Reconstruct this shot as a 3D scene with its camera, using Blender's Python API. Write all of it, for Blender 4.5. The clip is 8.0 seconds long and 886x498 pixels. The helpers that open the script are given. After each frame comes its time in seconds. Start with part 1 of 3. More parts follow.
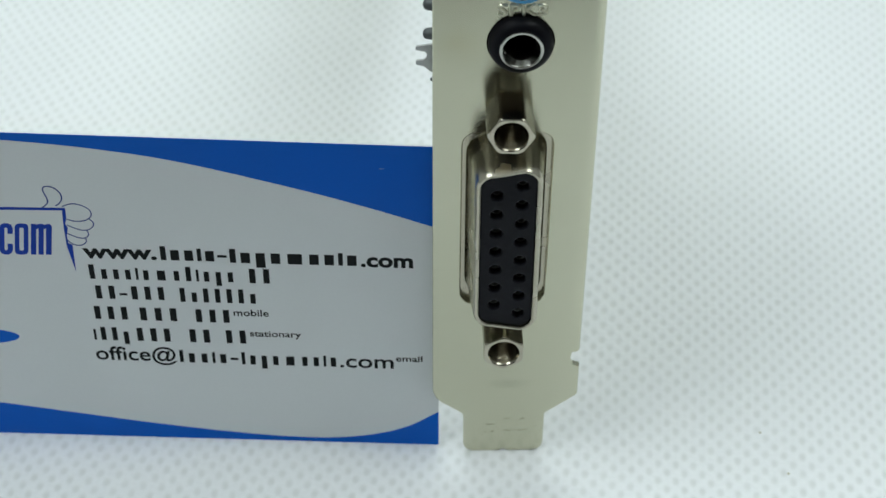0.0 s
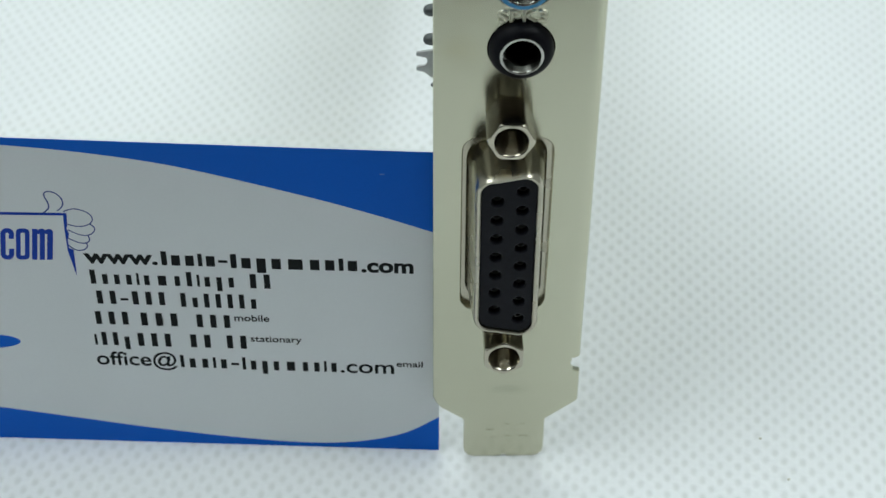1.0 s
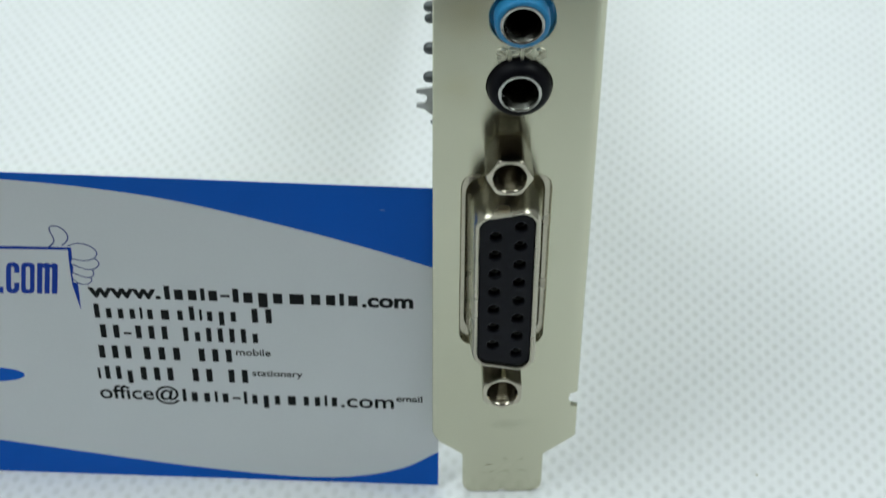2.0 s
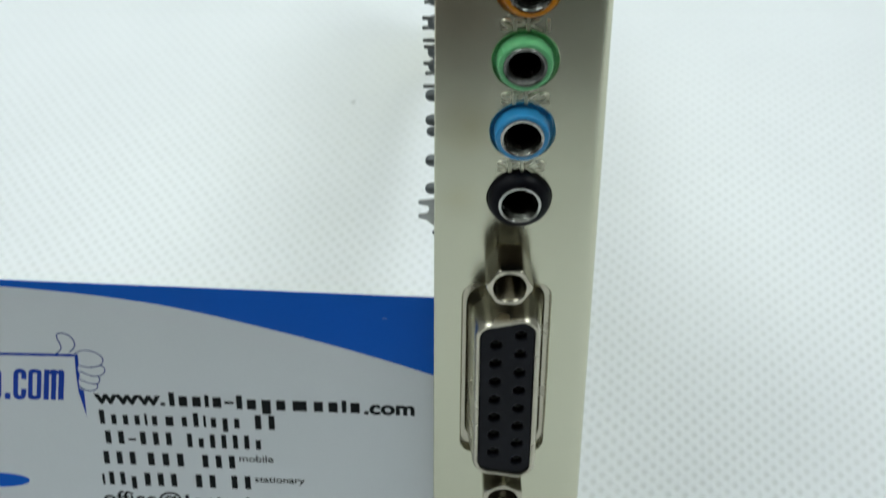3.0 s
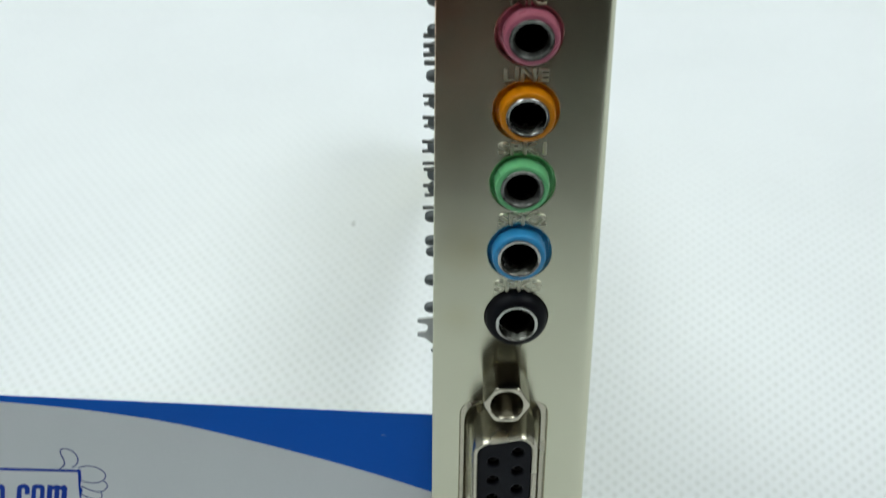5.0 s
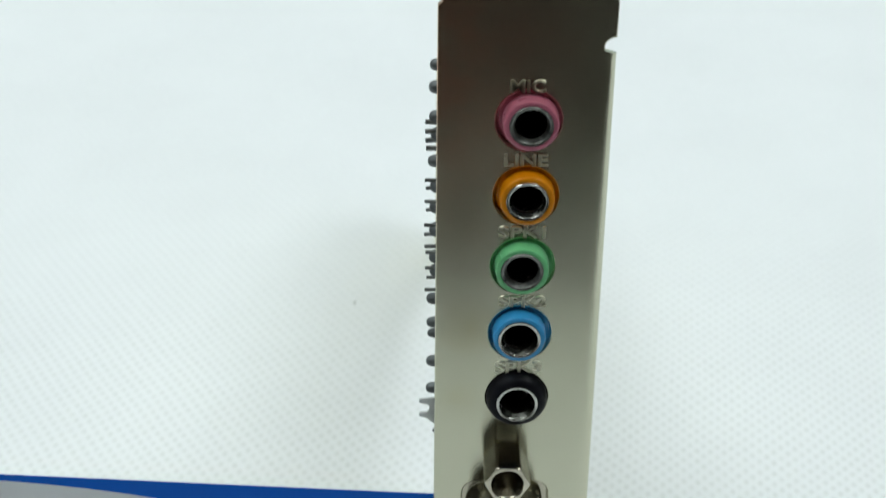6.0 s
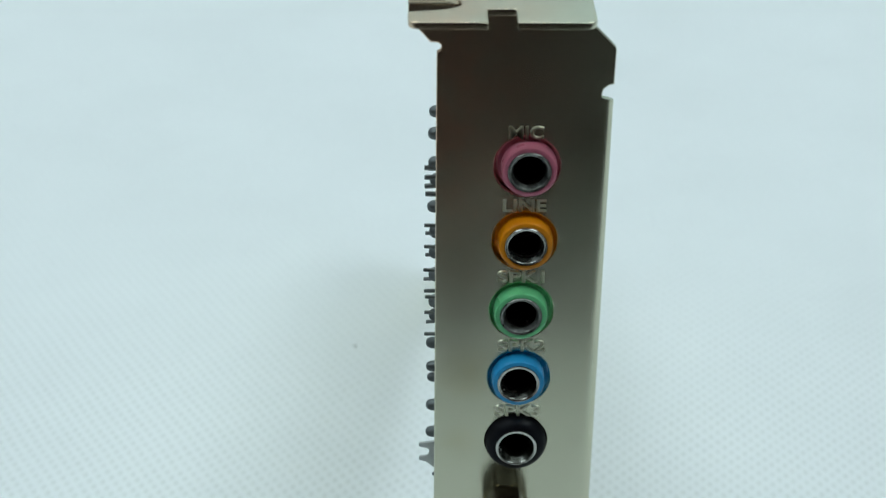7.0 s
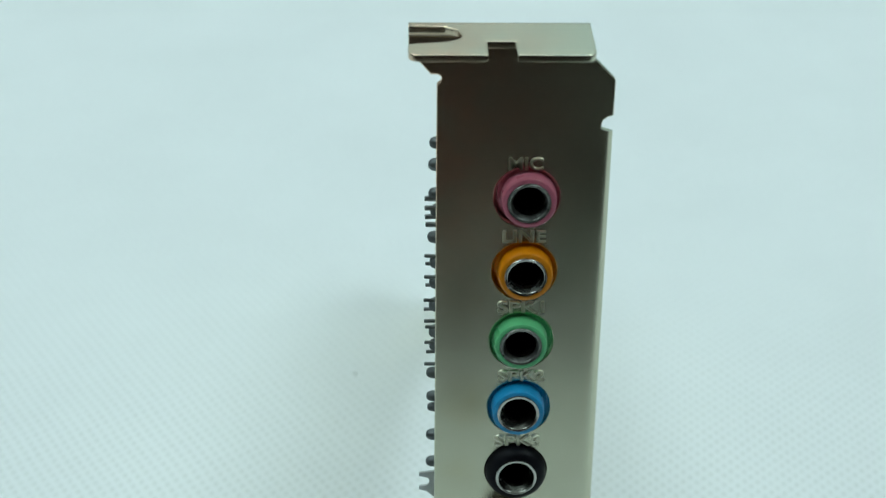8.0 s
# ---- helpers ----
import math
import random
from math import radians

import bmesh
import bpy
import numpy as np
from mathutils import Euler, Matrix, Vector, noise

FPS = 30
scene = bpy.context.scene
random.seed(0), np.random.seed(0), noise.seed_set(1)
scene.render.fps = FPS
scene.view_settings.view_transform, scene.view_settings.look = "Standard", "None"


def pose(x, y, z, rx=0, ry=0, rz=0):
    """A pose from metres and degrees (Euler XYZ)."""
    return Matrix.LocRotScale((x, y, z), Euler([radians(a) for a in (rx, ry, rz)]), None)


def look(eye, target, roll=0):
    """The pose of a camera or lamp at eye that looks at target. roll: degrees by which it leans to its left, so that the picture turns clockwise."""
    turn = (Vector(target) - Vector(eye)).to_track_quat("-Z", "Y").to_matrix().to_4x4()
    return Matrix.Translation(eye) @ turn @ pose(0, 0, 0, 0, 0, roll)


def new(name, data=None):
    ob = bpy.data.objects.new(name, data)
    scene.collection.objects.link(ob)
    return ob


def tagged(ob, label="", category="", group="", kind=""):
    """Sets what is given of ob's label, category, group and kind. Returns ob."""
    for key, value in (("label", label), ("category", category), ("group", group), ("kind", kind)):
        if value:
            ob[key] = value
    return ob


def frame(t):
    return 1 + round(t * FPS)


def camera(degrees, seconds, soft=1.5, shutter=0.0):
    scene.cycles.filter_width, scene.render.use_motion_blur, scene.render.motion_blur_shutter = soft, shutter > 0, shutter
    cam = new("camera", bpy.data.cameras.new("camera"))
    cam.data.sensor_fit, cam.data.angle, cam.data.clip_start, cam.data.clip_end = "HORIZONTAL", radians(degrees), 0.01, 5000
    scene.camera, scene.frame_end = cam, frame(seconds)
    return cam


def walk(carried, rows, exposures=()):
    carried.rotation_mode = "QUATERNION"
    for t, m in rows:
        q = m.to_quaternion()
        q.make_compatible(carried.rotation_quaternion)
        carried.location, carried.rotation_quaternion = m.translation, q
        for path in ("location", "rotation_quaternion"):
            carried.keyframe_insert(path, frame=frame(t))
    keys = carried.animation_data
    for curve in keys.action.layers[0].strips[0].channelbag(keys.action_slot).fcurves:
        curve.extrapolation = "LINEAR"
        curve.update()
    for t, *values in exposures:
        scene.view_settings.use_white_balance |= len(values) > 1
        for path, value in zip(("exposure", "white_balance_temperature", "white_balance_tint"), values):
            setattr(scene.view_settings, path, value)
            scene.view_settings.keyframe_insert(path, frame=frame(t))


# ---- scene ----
MM = 0.001
FLOOR = -0.7  # the cloth's top, in mm, under the bracket's tab

# the camera's way: seconds, x, y, z in mm, yaw, pitch, roll in degrees
WAY = [
    (0.0, -2.69, -159.08, 176.29, -1.415, -41.632, 0.240),
    (0.5, -2.70, -159.05, 176.25, -1.435, -41.433, 0.280),
    (1.0, -2.47, -159.39, 176.41, -1.314, -41.428, 0.240),
    (1.1, -2.44, -159.53, 176.47, -1.307, -41.384, 0.245),
    (1.2, -2.40, -159.66, 176.53, -1.300, -41.275, 0.250),
    (2.3, -1.66, -163.52, 177.55, -0.987, -38.930, 0.323),
    (2.4, -1.63, -163.64, 177.79, -0.965, -38.556, 0.328),
    (2.5, -1.59, -163.75, 178.04, -0.945, -38.167, 0.333),
    (2.6, -1.60, -164.05, 178.35, -0.940, -37.735, 0.342),
    (2.7, -1.61, -164.35, 178.65, -0.935, -37.357, 0.351),
    (2.8, -1.61, -164.63, 178.95, -0.929, -37.073, 0.360),
    (2.9, -1.62, -164.93, 179.25, -0.924, -36.808, 0.368),
    (3.0, -1.62, -165.22, 179.56, -0.918, -36.506, 0.377),
    (3.2, -1.66, -165.66, 179.80, -0.932, -35.997, 0.410),
    (3.5, -1.70, -166.33, 180.17, -0.952, -35.389, 0.461),
    (3.7, -1.67, -166.56, 180.50, -0.941, -35.078, 0.457),
    (4.0, -1.63, -166.89, 180.99, -0.926, -34.634, 0.451),
    (4.2, -1.66, -167.26, 181.24, -0.940, -34.317, 0.480),
    (4.5, -1.71, -167.80, 181.62, -0.960, -33.833, 0.522),
    (4.6, -1.73, -167.97, 181.52, -0.964, -33.602, 0.541),
    (4.7, -1.75, -168.13, 181.43, -0.969, -33.373, 0.559),
    (5.8, -1.98, -172.18, 184.00, -0.944, -30.545, 0.636),
    (5.9, -2.02, -172.05, 184.13, -0.950, -30.351, 0.620),
    (6.0, -2.06, -171.92, 184.28, -0.957, -30.199, 0.603),
    (6.1, -2.03, -171.93, 184.32, -0.962, -30.025, 0.610),
    (6.2, -2.01, -171.94, 184.36, -0.967, -29.894, 0.617),
    (6.3, -1.98, -172.16, 184.56, -0.952, -29.818, 0.597),
    (6.4, -1.94, -172.39, 184.77, -0.936, -29.695, 0.578),
    (6.5, -1.91, -172.61, 184.98, -0.921, -29.504, 0.559),
    (6.6, -1.90, -172.73, 185.07, -0.918, -29.317, 0.547),
    (6.7, -1.90, -172.84, 185.17, -0.915, -29.168, 0.536),
    (6.8, -1.90, -172.95, 185.26, -0.911, -29.011, 0.525),
    (6.9, -1.90, -173.06, 185.36, -0.908, -28.898, 0.514),
    (7.0, -1.89, -173.18, 185.45, -0.905, -28.888, 0.503),
    (7.1, -1.87, -173.35, 185.58, -0.894, -28.768, 0.509),
    (7.2, -1.84, -173.53, 185.70, -0.884, -28.626, 0.515),
    (7.3, -1.82, -173.70, 185.83, -0.873, -28.450, 0.521),
    (7.4, -1.80, -173.88, 185.95, -0.863, -28.290, 0.527),
    (7.5, -1.77, -174.05, 186.08, -0.853, -28.126, 0.534),
    (7.6, -1.80, -173.96, 186.15, -0.864, -28.011, 0.526),
    (7.7, -1.84, -173.86, 186.22, -0.875, -27.961, 0.518),
    (7.8, -1.88, -173.77, 186.30, -0.887, -28.011, 0.511),
    (7.9, -1.92, -173.67, 186.36, -0.899, -28.058, 0.503),
    (8.0, -1.95, -173.57, 186.43, -0.910, -28.112, 0.495),
]


def held(x, y, z, yaw, pitch, roll):
    return pose(x * MM, y * MM, z * MM, 0, 0, yaw) @ pose(0, 0, 0, 90 + pitch) @ pose(0, 0, 0, 0, 0, roll)


cam = camera(27.64, 8.0, soft=1.4, shutter=0.8)
# the clip's own exposure and white balance: seconds, stops, kelvin, tint
TONE = [(0.0, 0.07, 6420, 9), (1.2, 0.07, 6420, 9), (3.0, 0.09, 6450, 10), (5.8, 0.13, 6500, 10), (6.2, 0.09, 6450, 9), (6.5, 0.01, 6290, 7), (7.0, -0.14, 6020, 3), (7.5, -0.14, 5950, -1), (8.0, -0.15, 5980, -4)]
walk(cam, [(t, held(*row)) for t, *row in WAY], TONE)
cam.data.dof.use_dof = True
cam.data.dof.focus_distance, cam.data.dof.aperture_fstop = 0.207, 52.0

# ---------------------------------------------------------------- light
world = bpy.data.worlds.new("room_air")
world.use_nodes = True
world.node_tree.nodes["Background"].inputs["Color"].default_value = (0.75, 0.85, 1.0, 1)
world.node_tree.nodes["Background"].inputs["Strength"].default_value = 0.05
scene.world = world


def area_lamp(name, eye, target, size, watts, colour):
    data = bpy.data.lights.new(name, "AREA")
    data.shape, data.size, data.energy, data.color = "SQUARE", size, watts, colour
    ob = new(name, data)
    ob.matrix_world = look(eye, target)
    return ob


TUBE = (0.915, 1.0, 0.99)
for side in (-1, 1):
    area_lamp("ceiling_or_fill_light", (side * 0.85, -0.25, 1.83), (side * 0.1, 0, 0), 1.2, 22.3 - side * 2.5, TUBE)
# unseen fill lamp at the back, added to soften shadows on the cloth
area_lamp("ceiling_or_fill_light", (0, 1.05, 1.85), (0, 0.1, 0), 1.3, 24.0, TUBE)


# ---------------------------------------------------------------- materials
def material(name, colour, rough=0.5, metal=0.0, vary=0.12, grain=900.0, blot=60.0, bump=0.1, stretch=(1, 1, 1), rough_vary=0.1,
             tint=None, spec=0.5, depth=0.00005):
    """A surface with fine grain and larger blotches in colour, gloss and relief; sizes per metre."""
    m = bpy.data.materials.new(name)
    m.use_nodes = True
    nt = m.node_tree
    bsdf = nt.nodes["Principled BSDF"]
    geo = nt.nodes.new("ShaderNodeTexCoord")
    mapping = nt.nodes.new("ShaderNodeMapping")
    mapping.inputs["Scale"].default_value = stretch
    nt.links.new(geo.outputs["Object"], mapping.inputs["Vector"])
    fine = nt.nodes.new("ShaderNodeTexNoise")
    fine.inputs["Scale"].default_value = grain
    fine.inputs["Detail"].default_value = 4
    big = nt.nodes.new("ShaderNodeTexNoise")
    big.inputs["Scale"].default_value = blot
    big.inputs["Detail"].default_value = 3
    nt.links.new(mapping.outputs["Vector"], fine.inputs["Vector"])
    nt.links.new(geo.outputs["Object"], big.inputs["Vector"])
    mix = nt.nodes.new("ShaderNodeMix")
    mix.data_type = "RGBA"
    dark = tint or tuple(c * (1 - 2 * vary) for c in colour)
    mix.inputs["A"].default_value = (*dark, 1)
    mix.inputs["B"].default_value = (*colour, 1)
    add = nt.nodes.new("ShaderNodeMath")
    add.operation = "ADD"
    nt.links.new(fine.outputs["Fac"], add.inputs[0])
    nt.links.new(big.outputs["Fac"], add.inputs[1])
    ramp = nt.nodes.new("ShaderNodeMapRange")
    ramp.interpolation_type = "SMOOTHSTEP"
    ramp.inputs["From Min"].default_value, ramp.inputs["From Max"].default_value = 0.55, 1.35
    nt.links.new(add.outputs[0], ramp.inputs["Value"])
    nt.links.new(ramp.outputs["Result"], mix.inputs["Factor"])
    nt.links.new(mix.outputs["Result"], bsdf.inputs["Base Color"])
    rr = nt.nodes.new("ShaderNodeMapRange")
    rr.interpolation_type = "SMOOTHSTEP"
    rr.inputs["From Min"].default_value, rr.inputs["From Max"].default_value = 0.15, 0.85
    rr.inputs["To Min"].default_value, rr.inputs["To Max"].default_value = max(0.02, rough - rough_vary), min(1, rough + rough_vary)
    nt.links.new(big.outputs["Fac"], rr.inputs["Value"])
    nt.links.new(rr.outputs["Result"], bsdf.inputs["Roughness"])
    bsdf.inputs["Metallic"].default_value = metal
    bsdf.inputs["Specular IOR Level"].default_value = spec
    bp = nt.nodes.new("ShaderNodeBump")
    bp.inputs["Strength"].default_value = bump
    bp.inputs["Distance"].default_value = depth
    nt.links.new(fine.outputs["Fac"], bp.inputs["Height"])
    nt.links.new(bp.outputs["Normal"], bsdf.inputs["Normal"])
    return m


# the fleece's pressed dots: spacing in metres, turn in degrees, slow waver of the rows; shared by the mesh and its material
DOT_WIDE, DOT_LONG, DOT_TURN = 0.00235, 0.00295, 7.8
WAVER = {"x": (210.0, 130.0, 0.00016), "y": (-150.0, 240.0, 0.00018)}


def cloth_material():
    """White bonded fleece: staggered rows of pressed dots are thinner and a little greyer."""
    m = material("pressed_fleece", (0.825, 0.842, 0.855), 0.9, 0, vary=0.03, grain=1500, blot=25, bump=0.25, spec=0.1, depth=0.0002)
    nt = m.node_tree
    bsdf = nt.nodes["Principled BSDF"]

    def math(op, a, b=None):
        n = nt.nodes.new("ShaderNodeMath")
        n.operation = op
        for k, v in ((0, a), (1, b)):
            if v is None:
                continue
            if isinstance(v, (int, float)):
                n.inputs[k].default_value = v
            else:
                nt.links.new(v, n.inputs[k])
        return n.outputs[0]

    tc = nt.nodes.new("ShaderNodeTexCoord")
    sep = nt.nodes.new("ShaderNodeSeparateXYZ")
    nt.links.new(tc.outputs["Object"], sep.inputs[0])
    waver = {}
    for k, (across, along, much) in WAVER.items():
        turn = math("ADD", math("MULTIPLY", sep.outputs["X"], across), math("MULTIPLY", sep.outputs["Y"], along))
        waver[k] = math("MULTIPLY", math("SINE", turn), much)
    x0, y0 = math("ADD", sep.outputs["X"], waver["x"]), math("ADD", sep.outputs["Y"], waver["y"])
    ca, sa = math_cos(DOT_TURN), math_sin(DOT_TURN)
    u = math("DIVIDE", math("SUBTRACT", math("MULTIPLY", x0, ca), math("MULTIPLY", y0, sa)), DOT_WIDE)
    v = math("DIVIDE", math("ADD", math("MULTIPLY", x0, sa), math("MULTIPLY", y0, ca)), DOT_LONG)

    def spot(off):
        du = math("MULTIPLY", math("SUBTRACT", math("FRACT", math("ADD", u, off)), 0.5), 2.8)
        dv = math("MULTIPLY", math("SUBTRACT", math("FRACT", math("ADD", v, off)), 0.5), 2.35)
        return math("SQRT", math("ADD", math("MULTIPLY", du, du), math("MULTIPLY", dv, dv)))

    near = math("MINIMUM", spot(0.0), spot(0.5))
    dent = nt.nodes.new("ShaderNodeMapRange")
    dent.interpolation_type = "SMOOTHSTEP"
    dent.inputs["From Min"].default_value, dent.inputs["From Max"].default_value = 0.12, 0.84
    nt.links.new(near, dent.inputs["Value"])
    base = bsdf.inputs["Base Color"].links[0].from_socket
    mix = nt.nodes.new("ShaderNodeMix")
    mix.data_type = "RGBA"
    mix.inputs["A"].default_value = (0.695, 0.71, 0.71, 1)
    nt.links.new(base, mix.inputs["B"])
    uneven = nt.nodes.new("ShaderNodeTexNoise")
    uneven.inputs["Scale"].default_value = 330
    nt.links.new(tc.outputs["Object"], uneven.inputs["Vector"])
    faint = math("MULTIPLY", math("SUBTRACT", 1.0, dent.outputs["Result"]), math("ADD", math("MULTIPLY", uneven.outputs["Fac"], 1.1), 0.3))
    # dot contrast is washed out towards the far end, painted overexposure and blur
    faded = nt.nodes.new("ShaderNodeMapRange")
    faded.interpolation_type = "SMOOTHSTEP"
    faded.inputs["From Min"].default_value, faded.inputs["From Max"].default_value = 0.075, 0.185
    faded.inputs["To Min"].default_value, faded.inputs["To Max"].default_value = 1.0, 0.2
    broad = nt.nodes.new("ShaderNodeTexNoise")
    broad.inputs["Scale"].default_value = 14
    nt.links.new(tc.outputs["Object"], broad.inputs["Vector"])
    nt.links.new(math("ADD", sep.outputs["Y"], math("MULTIPLY", math("SUBTRACT", broad.outputs["Fac"], 0.5), 0.12)), faded.inputs["Value"])
    faint = math("MULTIPLY", faint, faded.outputs["Result"])
    nt.links.new(math("SUBTRACT", 1.0, math("MINIMUM", faint, 1.0)), mix.inputs["Factor"])
    nt.links.new(mix.outputs["Result"], bsdf.inputs["Base Color"])
    return m


def math_cos(a):
    return math.cos(radians(a))


def math_sin(a):
    return math.sin(radians(a))


STEEL = material("brushed_tinned_steel", (0.575, 0.568, 0.44), 0.225, 1.0, grain=1400, blot=90, bump=0.008, stretch=(0.12, 1, 1), rough_vary=0.03,
                 tint=(0.55, 0.54, 0.415))


def stains_and_reflections(m, colour, spots):
    """Faint brown spots on the sheet, stains and painted reflections: spots as (x, z, half width, half height,
    strength) in mm, with ragged edges.
    """
    nt = m.node_tree
    bsdf = nt.nodes["Principled BSDF"]
    tc = nt.nodes.new("ShaderNodeTexCoord")
    ragged = nt.nodes.new("ShaderNodeTexNoise")
    ragged.inputs["Scale"].default_value, ragged.inputs["Detail"].default_value = 260, 4
    nt.links.new(tc.outputs["Object"], ragged.inputs["Vector"])
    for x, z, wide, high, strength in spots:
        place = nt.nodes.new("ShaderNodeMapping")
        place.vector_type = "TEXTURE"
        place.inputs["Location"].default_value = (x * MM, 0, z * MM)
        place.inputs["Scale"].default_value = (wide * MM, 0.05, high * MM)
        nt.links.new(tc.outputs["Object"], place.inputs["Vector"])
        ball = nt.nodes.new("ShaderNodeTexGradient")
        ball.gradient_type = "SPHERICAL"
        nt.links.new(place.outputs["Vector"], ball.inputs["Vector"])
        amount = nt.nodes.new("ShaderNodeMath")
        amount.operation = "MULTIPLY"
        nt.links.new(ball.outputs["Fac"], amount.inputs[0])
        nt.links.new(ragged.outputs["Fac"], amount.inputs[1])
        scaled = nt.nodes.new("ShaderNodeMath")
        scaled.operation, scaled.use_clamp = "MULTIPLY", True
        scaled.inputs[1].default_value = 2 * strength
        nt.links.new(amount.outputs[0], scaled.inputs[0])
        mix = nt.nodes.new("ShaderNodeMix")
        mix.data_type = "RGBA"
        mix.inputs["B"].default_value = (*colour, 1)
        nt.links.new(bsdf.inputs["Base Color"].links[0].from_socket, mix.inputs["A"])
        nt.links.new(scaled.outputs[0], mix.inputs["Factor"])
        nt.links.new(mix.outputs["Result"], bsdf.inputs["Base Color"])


def brushed(m, amount):
    """Fine grooves across the sheet: the gloss spreads up and down more than sideways."""
    nt = m.node_tree
    way = nt.nodes.new("ShaderNodeCombineXYZ")
    way.inputs["Y"].default_value = way.inputs["Z"].default_value = 1.0
    nt.nodes["Principled BSDF"].inputs["Anisotropic"].default_value = amount
    nt.links.new(way.outputs[0], nt.nodes["Principled BSDF"].inputs["Tangent"])


stains_and_reflections(STEEL, (0.38, 0.34, 0.20), [(3.6, 74.0, 3.6, 4.5, 0.7), (3.0, 64.0, 3.0, 3.0, 0.3)])
# warm brown reflection painted into the steel's upper left
stains_and_reflections(STEEL, (0.66, 0.43, 0.30), [(0.0, 107.0, 17.0, 27.0, 1.0)])
# dimmer reflection at mid-left, put into the base colour
stains_and_reflections(STEEL, (0.42, 0.39, 0.30), [(2.5, 84.0, 6.0, 20.0, 0.55)])
# mirror image of the lower screw post, painted as a dark smear
stains_and_reflections(STEEL, (0.40, 0.39, 0.30), [(9.6, 11.9, 3.4, 1.1, 0.5)])
stains_and_reflections(STEEL, (0.10, 0.09, 0.07), [(12.42, 57.0, 0.13, 0.18, 0.9)])
brushed(STEEL, 0.7)


def uneven(m, scale, much, stretch=(1, 1, 1)):
    """Slight waviness and rubbing of a sheet that was pressed and handled: it breaks up the mirror image."""
    nt = m.node_tree
    bsdf = nt.nodes["Principled BSDF"]
    tc = nt.nodes.new("ShaderNodeTexCoord")
    place = nt.nodes.new("ShaderNodeMapping")
    place.inputs["Scale"].default_value = stretch
    nt.links.new(tc.outputs["Object"], place.inputs["Vector"])
    wave = nt.nodes.new("ShaderNodeTexNoise")
    wave.inputs["Scale"].default_value, wave.inputs["Detail"].default_value, wave.inputs["Roughness"].default_value = scale, 5, 0.62
    nt.links.new(place.outputs["Vector"], wave.inputs["Vector"])
    bp = nt.nodes.new("ShaderNodeBump")
    bp.inputs["Strength"].default_value, bp.inputs["Distance"].default_value = much, 0.0001
    nt.links.new(wave.outputs["Fac"], bp.inputs["Height"])
    nt.links.new(bsdf.inputs["Normal"].links[0].from_socket, bp.inputs["Normal"])
    nt.links.new(bp.outputs["Normal"], bsdf.inputs["Normal"])


uneven(STEEL, 240, 0.16, (1, 1, 0.45))
STAMPED = material("stamped_steel", (0.62, 0.605, 0.48), 0.37, 1.0, grain=2200, blot=300, bump=0.05, tint=(0.53, 0.51, 0.40))
NICKEL = material("bright_nickel", (0.50, 0.46, 0.375), 0.17, 1.0, vary=0.07, grain=900, blot=150, bump=0.05, stretch=(1, 0.15, 1), rough_vary=0.05)
SHELL = material("drawn_nickel_shell", (0.49, 0.455, 0.37), 0.26, 1.0, vary=0.07, grain=900, blot=150, bump=0.05, stretch=(1, 0.15, 1), rough_vary=0.05)
CHROME = material("jack_ring_metal", (0.53, 0.53, 0.49), 0.2, 1.0, vary=0.16, grain=2400, blot=600, bump=0.25, rough_vary=0.12)
DULL = material("dull_jack_ring", (0.29, 0.295, 0.275), 0.36, 0.9, vary=0.28, grain=2400, blot=700, bump=0.35, rough_vary=0.14)
BORE = material("dark_socket_bore", (0.10, 0.085, 0.07), 0.24, 0.9, vary=0.15, grain=700, blot=300, bump=0.05, stretch=(1, 0.15, 1))
SOLDER = material("dull_solder", (0.155, 0.168, 0.17), 0.5, 1.0, vary=0.15, grain=1500, blot=400, bump=0.2)
WIRE = material("tinned_wire", (0.27, 0.285, 0.285), 0.42, 1.0, vary=0.2, grain=1500, blot=500, bump=0.15)
LUG = material("tinned_lug", (0.42, 0.43, 0.42), 0.36, 1.0, vary=0.1, grain=1500, blot=400, bump=0.15)
INSERT = material("black_insert_plastic", (0.009, 0.0095, 0.014), 0.36, vary=0.2, grain=1800, blot=200, bump=0.08, spec=0.12)
BLACK = material("black_plastic", (0.0055, 0.0055, 0.0085), 0.5, vary=0.2, grain=1800, blot=200, bump=0.12, spec=0.13)
# pale so that the unseen board bounces warm light onto the cloth
BOARD = material("yellow_green_circuit_board", (0.66, 0.63, 0.33), 0.35, vary=0.15, grain=700, blot=90, bump=0.05)
CARD = material("white_coated_paper", (0.735, 0.762, 0.78), 0.45, vary=0.012, grain=2500, blot=70, bump=0.04, spec=0.15)
BLUE_INK = material("blue_ink", (0.002, 0.118, 0.60), 0.42, vary=0.03, grain=2500, blot=70, bump=0.03, spec=0.1)
SCUFF = material("rubbed_blue_ink", (0.10, 0.24, 0.62), 0.6, vary=0.1, grain=2500, spec=0.1)
LINE_INK = material("thin_blue_ink", (0.05, 0.08, 0.28), 0.45, vary=0.05, grain=2500, spec=0.12)
LOGO_INK = material("logo_blue_ink", (0.014, 0.055, 0.40), 0.45, vary=0.05, grain=2500, spec=0.1)
BLACK_INK = material("black_ink", (0.008, 0.009, 0.010), 0.5, vary=0.1, grain=2500, spec=0.1)
LINT = material("pale_lint", (0.62, 0.60, 0.50), 0.9, vary=0.2)
DIRT = material("brown_dirt", (0.11, 0.10, 0.08), 0.9, vary=0.2)
FLEECE = cloth_material()
# glowing backdrop, its strength set by the flange's bright reflection
WINDOW_GLOW = bpy.data.materials.new("window_glow")
WINDOW_GLOW.use_nodes = True
